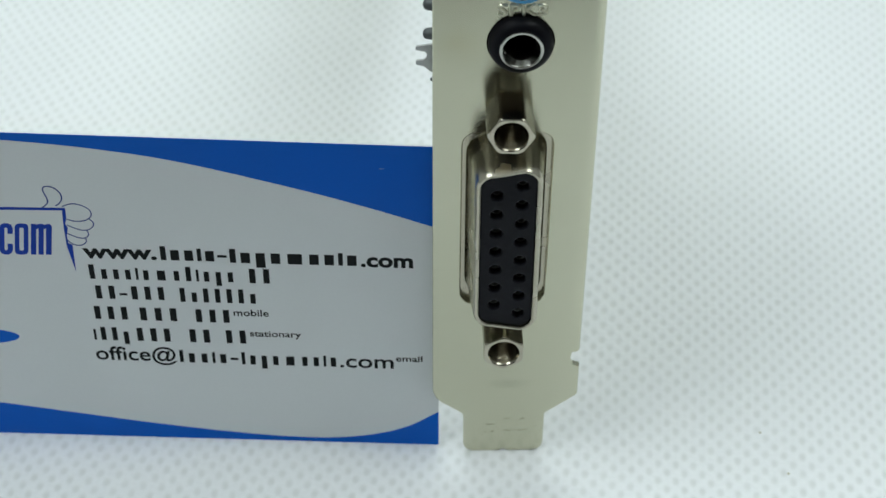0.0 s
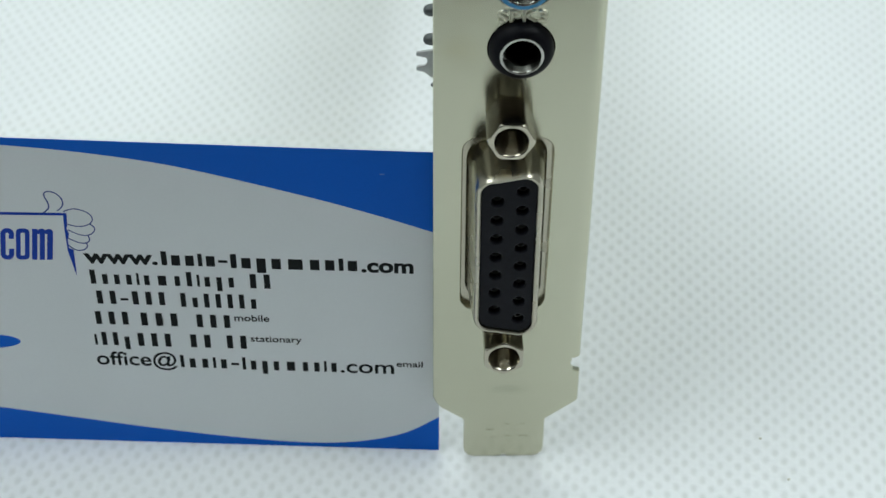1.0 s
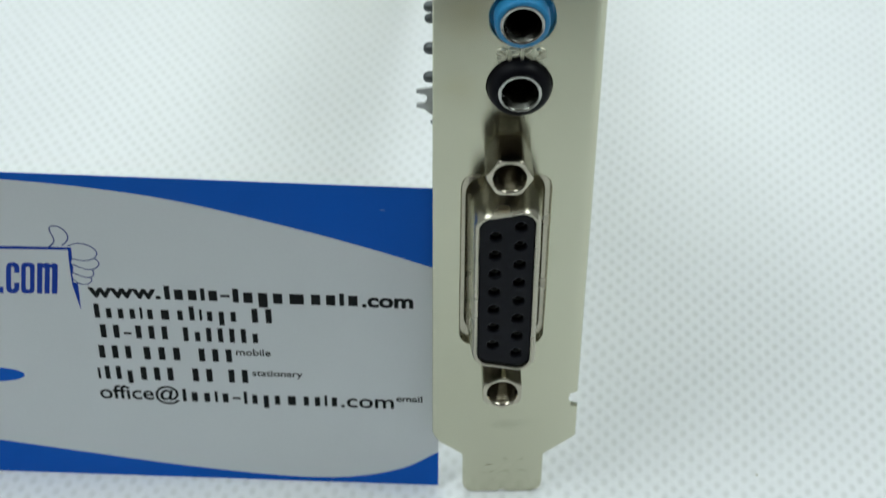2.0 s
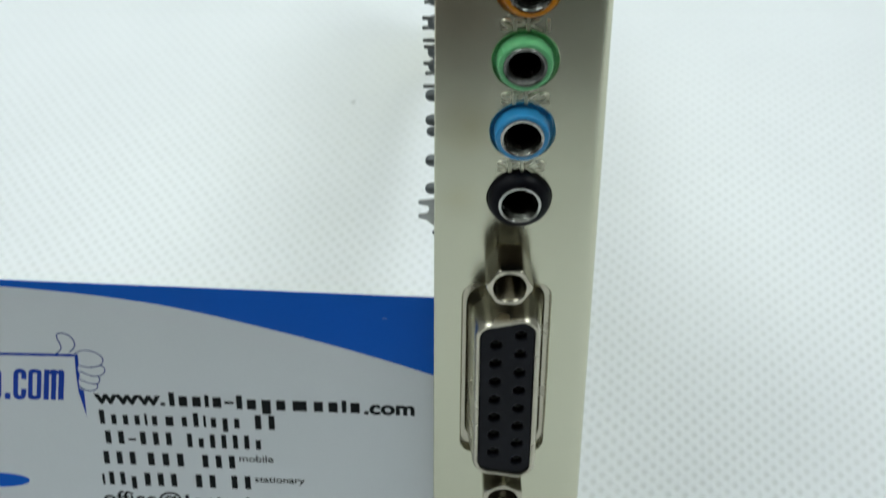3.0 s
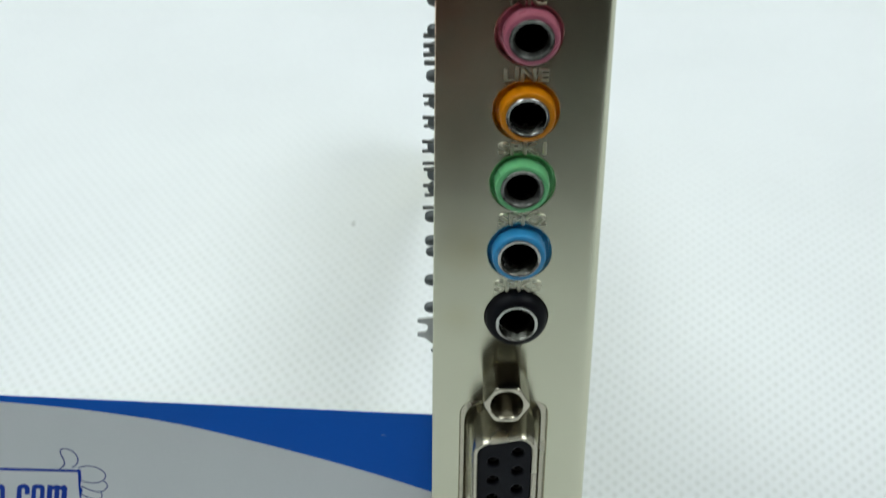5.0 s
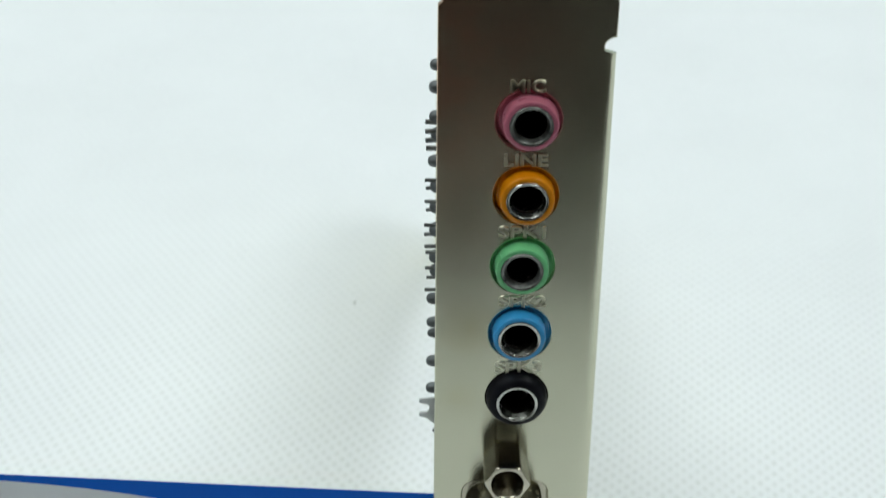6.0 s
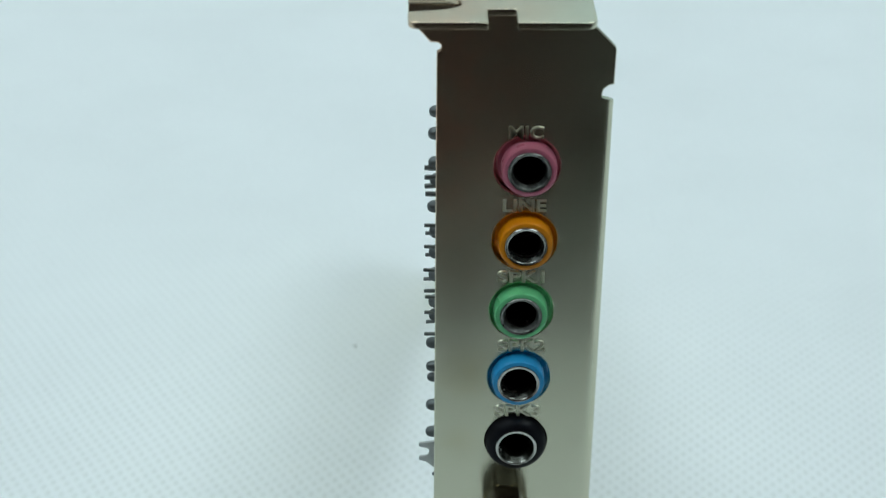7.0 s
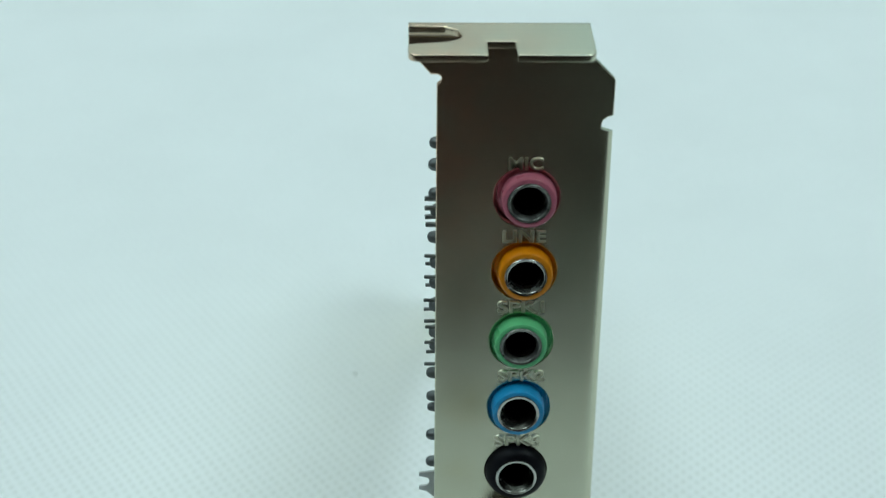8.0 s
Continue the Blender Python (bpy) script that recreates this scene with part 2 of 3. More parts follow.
WINDOW_GLOW.node_tree.nodes["Principled BSDF"].inputs["Base Color"].default_value = (0.1, 0.1, 0.1, 1)
WINDOW_GLOW.node_tree.nodes["Principled BSDF"].inputs["Emission Color"].default_value = (0.80, 0.97, 1.0, 1)
WINDOW_GLOW.node_tree.nodes["Principled BSDF"].inputs["Emission Strength"].default_value = 0.62
DESK = material("dark_desk_wood", (0.02, 0.012, 0.008), 0.5, tint=(0.006, 0.005, 0.004), grain=55, blot=8, bump=0.15, stretch=(1, 0.08, 1), spec=0.2)
PLASTER = material("painted_plaster", (0.74, 0.75, 0.74), 0.85, vary=0.03, grain=120, blot=3, bump=0.1, depth=0.001)
# unseen wall darkened so the screw posts mirror darkness from the viewer's side
DARK_WALL = material("near_black_wall", (0.03, 0.018, 0.012), 0.6, vary=0.2, grain=60, blot=3, bump=0.1, stretch=(1, 1, 0.08), spec=0.2)
CARPET = material("grey_carpet", (0.022, 0.022, 0.022), 0.95, vary=0.15, grain=400, blot=5, bump=0.4, depth=0.002)


def jack_plastic(name, colour):
    return material(name, colour, 0.32, vary=0.06, grain=1600, blot=250, bump=0.05, spec=0.5)


# ---------------------------------------------------------------- builders (all in mm)
def part(name, bm, mat, parent=None, label="", smooth=30):
    """Links a bmesh as one mesh object, under a thing or a part."""
    bmesh.ops.recalc_face_normals(bm, faces=bm.faces)
    cap = bm.faces.layers.int.get("cap")
    bent = [not (cap and f[cap]) for f in bm.faces]
    me = bpy.data.meshes.new(name)
    bm.to_mesh(me)
    bm.free()
    me.transform(Matrix.Scale(MM, 4))
    me.materials.append(mat)
    me.set_sharp_from_angle(angle=radians(smooth))
    me.polygons.foreach_set("use_smooth", bent)
    ob = new(name, me)
    ob.parent = parent
    if label:
        ob["label"] = label
    return ob


def thing(name, x, y, z, turn=0):
    ob = new(name)
    ob.matrix_world = pose(x * MM, y * MM, z * MM, 0, 0, turn)
    ob.empty_display_size = 0.01
    return ob


def curve_mesh(data):
    """The mesh of a curve or text, as a bmesh."""
    ob = new("shape", data)
    bpy.context.view_layer.update()
    me = bpy.data.meshes.new_from_object(ob.evaluated_get(bpy.context.evaluated_depsgraph_get()))
    bm = bmesh.new()
    bm.from_mesh(me)
    bpy.data.objects.remove(ob)
    bpy.data.curves.remove(data)
    bpy.data.meshes.remove(me)
    return bm


UPRIGHT = Matrix(((1, 0, 0, 0), (0, 0, -1, 0), (0, 1, 0, 0), (0, 0, 0, 1)))


def flat(outline, holes=(), thick=1.0, bevel=0.0, front=0.0, upright=True):
    """A plate of an outline with holes. Upright: outline in x and z, front face at y = front; else in x and y, top at z = front."""
    data = bpy.data.curves.new("plate", "CURVE")
    data.dimensions, data.fill_mode = "2D", "BOTH"
    data.extrude = thick / 2 - bevel
    data.bevel_depth, data.bevel_resolution, data.offset = bevel, 2, -bevel
    for ring in (outline, *holes):
        sp = data.splines.new("POLY")
        sp.points.add(len(ring) - 1)
        for p, (x, y) in zip(sp.points, ring):
            p.co = (x, y, 0, 1)
        sp.use_cyclic_u = True
    bm = curve_mesh(data)
    bmesh.ops.remove_doubles(bm, verts=bm.verts, dist=1e-4)
    cap = bm.faces.layers.int.new("cap")
    bm.normal_update()
    for f in bm.faces:
        f[cap] = abs(f.normal.z) > 0.999
    if upright:
        bm.transform(Matrix.Translation((0, front + thick / 2, 0)) @ UPRIGHT)
    else:
        bm.transform(Matrix.Translation((0, 0, front - thick / 2)))
    return bm


def circle(cx, cy, r, n=40):
    return [(cx + r * math.cos(2 * math.pi * k / n), cy + r * math.sin(2 * math.pi * k / n)) for k in range(n)]


def rounded(points, radii, n=5):
    """A polygon with its corners rounded."""
    out = []
    count = len(points)
    for k, (p, r) in enumerate(zip(points, radii)):
        p = Vector(p)
        if r <= 0:
            out.append(tuple(p))
            continue
        a = (Vector(points[k - 1]) - p).normalized()
        b = (Vector(points[(k + 1) % count]) - p).normalized()
        half = a.angle(b) / 2
        d = min(r / math.tan(half), 0.49 * (Vector(points[k - 1]) - p).length, 0.49 * (Vector(points[(k + 1) % count]) - p).length)
        s, e = p + a * d, p + b * d
        for j in range(n + 1):
            w = j / n
            out.append(tuple((1 - w) ** 2 * s + 2 * w * (1 - w) * p + w * w * e))
    return out


def box(x0, x1, y0, y1, z0, z1, bevel=0.0, bm=None):
    bm = bm or bmesh.new()
    made = bmesh.ops.create_cube(bm, size=1)["verts"]
    bmesh.ops.transform(bm, verts=made, matrix=Matrix.Translation(((x0 + x1) / 2, (y0 + y1) / 2, (z0 + z1) / 2))
                        @ Matrix.Diagonal((x1 - x0, y1 - y0, z1 - z0, 1)))
    if bevel:
        edges = list({e for v in made for e in v.link_edges})
        bmesh.ops.bevel(bm, geom=edges, offset=bevel, segments=2, affect="EDGES", profile=0.5)
    return bm


def lathe(profile, n=40, axis="y", at=(0, 0, 0), bm=None, closed=False):
    """Turns (radius, along) pairs about an axis through at."""
    bm = bm or bmesh.new()
    rings = []
    for r, s in profile:
        ring = []
        for k in range(n):
            c, w = r * math.cos(2 * math.pi * k / n), r * math.sin(2 * math.pi * k / n)
            co = {"y": (c, s, w), "x": (s, c, w), "z": (c, w, s)}[axis]
            ring.append(bm.verts.new(Vector(co) + Vector(at)))
        rings.append(ring)
    pairs = list(zip(rings, rings[1:])) + ([(rings[-1], rings[0])] if closed else [])
    for a, b in pairs:
        for k in range(n):
            bm.faces.new((a[k], a[(k + 1) % n], b[(k + 1) % n], b[k]))
    if not closed:
        for ring in (rings[0], rings[-1]):
            if (ring[0].co - ring[n // 2].co).length > 1e-3:
                bm.faces.new(ring)
    return bm


def loft(loops, cap_first=False, cap_last=False):
    """Skins closed loops of equal length."""
    bm = bmesh.new()
    rings = [[bm.verts.new(p) for p in loop] for loop in loops]
    n = len(rings[0])
    for a, b in zip(rings, rings[1:]):
        for k in range(n):
            bm.faces.new((a[k], a[(k + 1) % n], b[(k + 1) % n], b[k]))
    if cap_first:
        bm.faces.new(rings[0])
    if cap_last:
        bm.faces.new(rings[-1])
    return bm


def strip(section, z0, z1, axis="z"):
    """A closed section (x, y) drawn along z, or (y, z) drawn along x."""
    if axis == "z":
        return loft([[(x, y, z0) for x, y in section], [(x, y, z1) for x, y in section]], True, True)
    return loft([[(z0, y, z) for y, z in section], [(z1, y, z) for y, z in section]], True, True)


def joined(*bms):
    out = bmesh.new()
    for bm in bms:
        me = bpy.data.meshes.new("join")
        bm.to_mesh(me)
        bm.free()
        out.from_mesh(me)
        bpy.data.meshes.remove(me)
    return out


def letters(text, x0, x1, base, x_height, front, thick=0.02, bold=0.0):
    """Built-in letters from x0 to x1 on a baseline, with small letters of that height (capitals for upper case text); no thickness: faces only."""
    def make(s, deep):
        data = bpy.data.curves.new("writing", "FONT")
        data.body, data.size, data.fill_mode = s, 1.0, "BOTH" if deep else "FRONT"
        data.offset, data.extrude, data.resolution_u = bold, deep, 4
        return curve_mesh(data)

    ref = make("H" if text.isupper() else "x", 0.0)
    tall = max(v.co.y for v in ref.verts) - min(v.co.y for v in ref.verts)
    ref.free()
    bm = make(text, 0.5 if thick else 0.0)
    bmesh.ops.remove_doubles(bm, verts=bm.verts, dist=1e-4)
    cap = bm.faces.layers.int.new("cap")
    bm.normal_update()
    for f in bm.faces:
        f[cap] = abs(f.normal.z) > 0.99
    lo, hi = min(v.co.x for v in bm.verts), max(v.co.x for v in bm.verts)
    bm.transform(Matrix.Translation((x0, front, base)) @ UPRIGHT @ Matrix.Diagonal(((x1 - x0) / (hi - lo), x_height / tall, thick or 1, 1)) @ Matrix.Translation((-lo, 0, -0.5 if thick else 0)))
    return bm


def raised(bm, drop, spread):
    """Adds sloping sides to flat upright faces, down to the sheet behind them."""
    rim = {}
    for e in bm.edges:
        if len(e.link_faces) == 1:
            middle = e.link_faces[0].calc_center_median()
            a, b = e.verts
            along = (b.co - a.co).normalized()
            out = Vector((-along.z, 0, along.x))
            if out.dot((a.co + b.co) / 2 - middle) < 0:
                out = -out
            rim[e] = out
    foot = {}
    for v in {v for e in rim for v in e.verts}:
        total = sum((out for e, out in rim.items() if v in e.verts), Vector())
        total = total.normalized() if total.length > 1e-6 else Vector((0, 0, 1))
        foot[v] = bm.verts.new(v.co + total * spread * 1.1 + Vector((0, drop + 0.02, 0)))
    for e in list(rim):
        a, b = e.verts
        bm.faces.new((a, b, foot[b], foot[a]))
    return bm


# ---------------------------------------------------------------- setting
def room():
    def slab(name, x0, x1, y0, y1, z0, z1, mat, label, category):
        return tagged(part(name, box(x0, x1, y0, y1, z0, z1), mat), label, category, kind="structure")

    slab("floor", -2000, 2000, -2000, 2000, -800, -750, CARPET, "grey carpeted room floor under the desk", "floor")
    wall = flat([(-2000, -750), (2000, -750), (2000, 1900), (-2000, 1900)], [[(-1100, 150), (1100, 150), (1100, 1450), (-1100, 1450)]], 100, 0, 2000)
    tagged(part("wall_north", wall, PLASTER), "plain painted plaster wall with a window opening", "wall", kind="structure")
    slab("wall_south", -2000, 2000, -2100, -2000, -750, 1900, DARK_WALL, "unseen plain wall, darkened for dark reflections in the metal", "wall")
    slab("wall_east", 2000, 2100, -2000, 2000, -750, 1900, PLASTER, "plain painted plaster side wall", "wall")
    slab("wall_west", -2100, -2000, -2000, 2000, -750, 1900, PLASTER, "plain painted plaster side wall", "wall")
    slab("ceiling", -2000, 2000, -2000, 2000, 1900, 1950, PLASTER, "plain painted plaster ceiling", "ceiling")
    # unseen window added so that the top flange mirrors something bright
    window = tagged(thing("unseen_window", 0, 2050, 150), "unseen white framed window, added for a bright flange reflection", "window", kind="structure")
    frame_ring = flat([(-1100, 0), (1100, 0), (1100, 1300), (-1100, 1300)], [[(-1040, 60), (-25, 60), (-25, 1240), (-1040, 1240)], [(25, 60), (1040, 60), (1040, 1240), (25, 1240)]], 50, 3, -25)
    part("window_frame", frame_ring, PLASTER, window)
    tagged(part("backdrop", box(-2500, 2500, 2600, 2610, -750, 2400), WINDOW_GLOW), "unseen pale glowing backdrop behind the added window", "sky", kind="structure")


def desk():
    ob = thing("desk", 0, 0, -750)
    part("desktop", box(-800, 800, -420, 780, 719, 748.6, 2), DESK, ob, "dark wooden desktop")
    for x in (-770, 710):
        for y in (-390, 690):
            part("leg", box(x, x + 60, y, y + 60, 0, 719, 2), DESK, ob)
    return tagged(ob, "dark wooden desk under a white fleece cloth", "desk")


def dot_depth(x, y):
    """How deep the fleece is pressed at places in mm: 1 in the middle of a dot, 0 between the dots."""
    x, y = x * MM, y * MM
    (xa, xb, xm), (ya, yb, ym) = WAVER["x"], WAVER["y"]
    x, y = x + xm * np.sin(xa * x + xb * y), y + ym * np.sin(ya * x + yb * y)
    ca, sa = math_cos(DOT_TURN), math_sin(DOT_TURN)
    u, v = (x * ca - y * sa) / DOT_WIDE, (x * sa + y * ca) / DOT_LONG
    near = np.full(x.shape, 9.0)
    for off in (0.0, 0.5):
        du, dv = ((u + off) % 1 - 0.5) * 2.8, ((v + off) % 1 - 0.5) * 2.35
        near = np.minimum(near, np.hypot(du, dv))
    t = np.clip((near - 0.12) / 0.72, 0, 1)
    return 1 - t * t * (3 - 2 * t)


def cloth():
    """One sheet of fleece with pressed dots, lying nearly flat, with gentle waves away from the card."""
    xs = np.concatenate([np.linspace(-480, -78, 40, endpoint=False), np.arange(-78, 78, 0.36), np.linspace(78, 480, 41)])
    ys = np.concatenate([np.linspace(-123, -48, 20, endpoint=False), np.arange(-48, 175, 0.36), np.linspace(175, 620, 45)])
    gx, gy = np.meshgrid(xs, ys)
    # dents flatten far off as well, following the washed-out colour
    far = np.clip((gy - 60) / 110, 0, 1)
    fine = (np.abs(gx) < 78) & (gy > -48) & (gy < 175)
    gz = FLOOR - 0.12 * dot_depth(gx, gy) * (1 - 0.8 * far * far * (3 - 2 * far)) * fine
    away = np.maximum(np.clip((np.abs(gx) - 70) / 120, 0, 1), np.maximum(np.clip((gy - 150) / 120, 0, 1), np.clip((-30 - gy) / 60, 0, 1)))
    for j, i in zip(*np.nonzero(away)):
        gz[j, i] += 0.9 * away[j, i] * (0.5 + 0.5 * noise.noise(Vector((gx[j, i] / 90, gy[j, i] / 90, 0.3))))
    ny, nx = gx.shape
    top = np.stack([gx, gy, gz], -1).reshape(-1, 3)
    grid = np.arange(ny * nx).reshape(ny, nx)
    rim = np.concatenate([grid[0, :-1], grid[:-1, -1], grid[-1, :0:-1], grid[:0:-1, 0]])
    under = top[rim].copy()
    under[:, 2] = FLOOR - 0.55
    low = np.arange(len(rim)) + len(top)
    quads = np.stack([grid[:-1, :-1], grid[:-1, 1:], grid[1:, 1:], grid[1:, :-1]], -1).reshape(-1, 4)
    sides = np.stack([rim, low, np.roll(low, -1), np.roll(rim, -1)], -1)
    me = bpy.data.meshes.new("fleece_cloth")
    me.from_pydata((np.concatenate([top, under]) * MM).tolist(), [], quads.tolist() + sides.tolist() + [low[::-1].tolist()])
    me.materials.append(FLEECE)
    me.polygons.foreach_set("use_smooth", [True] * len(quads) + [False] * (len(sides) + 1))
    return tagged(new("fleece_cloth", me), "white bonded fleece cloth with pressed dot pattern spread on the desk", "cloth")


# ---------------------------------------------------------------- the sound card
JACKS = [  # name of the plastic, colour, height of the axis, label stamped above: text, from, to, baseline
    ("pink_plastic", (0.60, 0.17, 0.25), 99.97, 10.0, ("MIC", 7.80, 11.42, 103.32)),
    ("orange_plastic", (0.76, 0.255, 0.0), 90.92, 9.88, ("LINE", 7.35, 11.98, 94.58)),
    ("green_plastic", (0.18, 0.60, 0.26), 82.07, 9.58, ("SPK1", 6.97, 12.08, 85.7)),
    ("blue_plastic", (0.04, 0.32, 0.66), 73.17, 9.53, ("SPK2", 7.22, 12.42, 76.72)),
    ("charcoal_plastic", (0.014, 0.014, 0.017), 64.35, 9.52, ("SPK3", 6.98, 12.18, 67.9)),
]
DX, DZ = 8.53, 39.25  # middle of the fifteen-way socket
STEEL_THICK = 0.8
BOARD_X = 1.9  # the soldered side of the circuit board


def bracket(card):
    outline = [
        (5.2, -0.7), (8.7, -0.7), (8.95, -0.42), (9.45, -0.42), (9.7, -0.7), (12.9, -0.7), (13.7, -0.42), (14.2, 0.1), (14.36, 0.9),
        (14.38, 6.2), (14.6, 6.5), (18.2, 9.55), (18.42, 9.9), (18.42, 15.0), (18.1, 15.05), (17.62, 15.25), (17.3, 15.7), (17.25, 16.3),
        (17.4, 16.9), (17.25, 17.5), (16.85, 18.6), (16.85, 107.2), (17.3, 107.45), (17.42, 107.9), (17.45, 108.5), (17.6, 109.05), (18.05, 109.4), (18.66, 109.6),
        (18.7, 113.45), (18.58, 113.8), (16.75, 115.7), (15.65, 116.5), (15.65, 118.46), (-2.93, 118.46), (-2.93, 116.8), (-1.6, 115.35),
        (-0.66, 114.25), (0.1, 114.22), (0.42, 114.0), (0.5, 113.7), (0.38, 113.35), (0.04, 113.1), (0, 112.8), (0, 10.7), (0.12, 10.2),
        (0.4, 9.5), (0.97, 8.65), (3.7, 6.55), (3.94, 6.15), (3.96, 0.9), (4.12, 0.1), (4.55, -0.42),
    ]
    holes = [circle(x + off, z, 3.55, 64) for (_, _, z, x, _), off in zip(JACKS, (-0.22, -0.12, 0.1, 0.1, 0))]
    holes.append(rounded([(3.35, 25.9), (13.48, 25.9), (13.62, 52.15), (3.4, 52.15)], [2.0] * 4, 6))
    face = flat(outline, holes, STEEL_THICK, 0.16)
    # the edge turned back between the two relief nicks
    arc, inner, x, y = [], [], 0.0, 0.0
    for k in range(17):
        a = radians(90 * (k / 16) ** 2.2)
        arc.append((16.82 + x, y - 0.015))
        inner.append((16.82 + x - 0.72 * math.sin(a), y + 0.72 * math.cos(a)))
        x, y = x + 0.121 * math.cos(a), y + 0.121 * math.sin(a)
    fold = strip([(16.55, -0.015), *arc, (arc[-1][0], arc[-1][1] + 0.2), (arc[-1][0] - 0.72, arc[-1][1] + 0.2), *reversed(inner), (16.55, 0.705)], 17.35, 108.1)
    for v in fold.verts:
        if v.co.z > 100:
            v.co.z -= 0.45 * max(0, v.co.x - 17.2)
        v.co.x += 0.16 * (v.co.x - 16.55) * (v.co.z - 17.35) / 90
    # the top bent over towards the viewer
    bend = [(-1.0 + 1.8 * math.cos(a), 118.45 + 1.8 * math.sin(a)) for a in (radians(9 * k) for k in range(11))]
    bend_in = [(-1.0 + 1.0 * math.cos(a), 118.45 + 1.0 * math.sin(a)) for a in (radians(9 * k) for k in range(11))]
    top_fold = strip([*bend, *reversed(bend_in)], -2.93, 15.65, "x")
    lip = rounded(
        [(-2.93, -1.0), (-2.93, -1.75), (0.75, -1.8), (2.1, -2.85), (2.5, -4.4), (2.2, -5.1), (0.9, -5.95), (-2.93, -6.6), (-2.93, -9.5), (4.93, -9.5),
         (4.93, -5.9), (7.8, -5.9), (7.8, -9.5), (15.65, -9.5), (15.65, -1.0)],
        [0, 0.1, 0.5, 0.5, 0.5, 0.5, 0.5, 0.2, 1.3, 0.12, 0.12, 0.12, 0.12, 1.3, 0], 5)
    flange = flat(lip, (), 0.76, 0.09, 120.25, upright=False)
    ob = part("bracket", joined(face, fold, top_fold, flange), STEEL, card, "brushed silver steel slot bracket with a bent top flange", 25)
    for *_, (text, x0, x1, base) in JACKS:
        relief = raised(letters(text, x0, x1, base, 1.4, -0.18, 0.0, 0.002), 0.18, 0.1)
        part("stamped_label", relief, STAMPED, ob, "raised letters stamped into the steel")
    stamp = bmesh.new()
    for x0, x1, z in ((6.9, 7.9, 4.3), (7.5, 8.0, 2.9), (6.6, 6.95, 2.85), (9.15, 9.95, 5.35), (9.1, 10.1, 3.1), (11.3, 11.9, 5.35), (11.15, 12.3, 3.1)):
        box(x0, x1, -0.035, 0.05, z, z + 0.13, 0, stamp)
    part("stamped_label", stamp, STEEL, ob, "last traces of a worn stamp on the tab")
    return ob


def jack(card, name, colour, x, z, words):
    """A 3.5 mm socket: coloured collar, metal ring with its barrel, and the body behind the bracket."""
    plastic = BLACK if name == "charcoal_plastic" else jack_plastic(name, colour)
    dull = name in ("pink_plastic", "green_plastic")
    if name == "charcoal_plastic":
        shape = [(2.28, -1.35), (2.5, -1.46), (2.8, -1.4), (3.14, -1.15), (3.4, -0.75), (3.52, -0.25), (3.52, 0.9)]
    else:
        shape = [(2.28, -1.34), (2.42, -1.46), (2.72, -1.48), (2.86, -1.42), (2.95, -1.25), (2.98, -1.0), (3.02, 0.45), (3.42, 0.6), (3.45, 1.0)]
    ob = part("audio_jack", lathe([*shape, (3.5, 1.3), (3.9, 1.4), (3.9, 4.2), (2.28, 4.2)], 64, "y", (x, 0, z), closed=True), plastic, card, words)
    rim = [(1.72, -0.94), (1.74, -1.02), (1.96, -1.38), (1.99, -1.48), (2.05, -1.54), (2.12, -1.56), (2.27, -1.56), (2.33, -1.5), (2.36, -1.4), (2.36, 0.9)]
    if name in ("blue_plastic", "charcoal_plastic"):
        rim = [(1.68, -0.84), (1.7, -0.92), (2.0, -1.34), (2.03, -1.46), (2.08, -1.54), (2.15, -1.57), (2.32, -1.57), (2.38, -1.52), (2.41, -1.42), (2.41, 0.9)]
    part("ring", lathe([*rim, (1.9, 0.9), (1.86, -0.6)], 64, "y", (x, 0, z), closed=True), DULL if dull else CHROME, ob,
         "dull grey ring round the opening" if dull else "bright metal ring round the opening")
    if name == "charcoal_plastic":
        part("moulding_burr", box(x + 0.54, x + 0.66, -0.5, 0.1, z - 3.95, z - 3.4, 0.03), plastic, ob, "tiny torn burr on the collar")
    part("barrel", lathe([(1.85, -0.55), (1.86, 0.9), (2.3, 0.95), (2.3, 8.0), (0.1, 8.0), (0.1, 7.8), (1.7, 7.8), (1.7, -0.84)], 40, "y", (x, 0, z), closed=True), BORE, ob, "dark inside of the socket")
    part("housing", box(BOARD_X + 1.62, 14.4, 4.2, 16.0, z - 4.2, z + 4.2, 0.4), BLACK, ob, "black plastic body behind the bracket")
    return ob


def d_loop(grow, y, round_by=2.1, n=7):
    """The outline of the fifteen-way shell, grown all round: the long side towards +x."""
    hx, hl, hs = 3.72, 12.2, 11.6
    r = max(0.2, round_by + grow)
    corners = [(hx - 0.22 - round_by, -(hl - round_by)), (hx - 0.22 - round_by, hl - round_by), (-hx + round_by, hs - round_by), (-hx + round_by, -(hs - round_by))]
    spans = [(-85, 0), (0, 85), (85, 180), (180, 275)]
    loop = []
    for (cx, cz), (a0, a1) in zip(corners, spans):
        for k in range(n + 1):
            a = radians(a0 + (a1 - a0) * k / n)
            loop.append((DX + cx + r * math.cos(a), y, DZ + cz + r * math.sin(a)))
    return loop


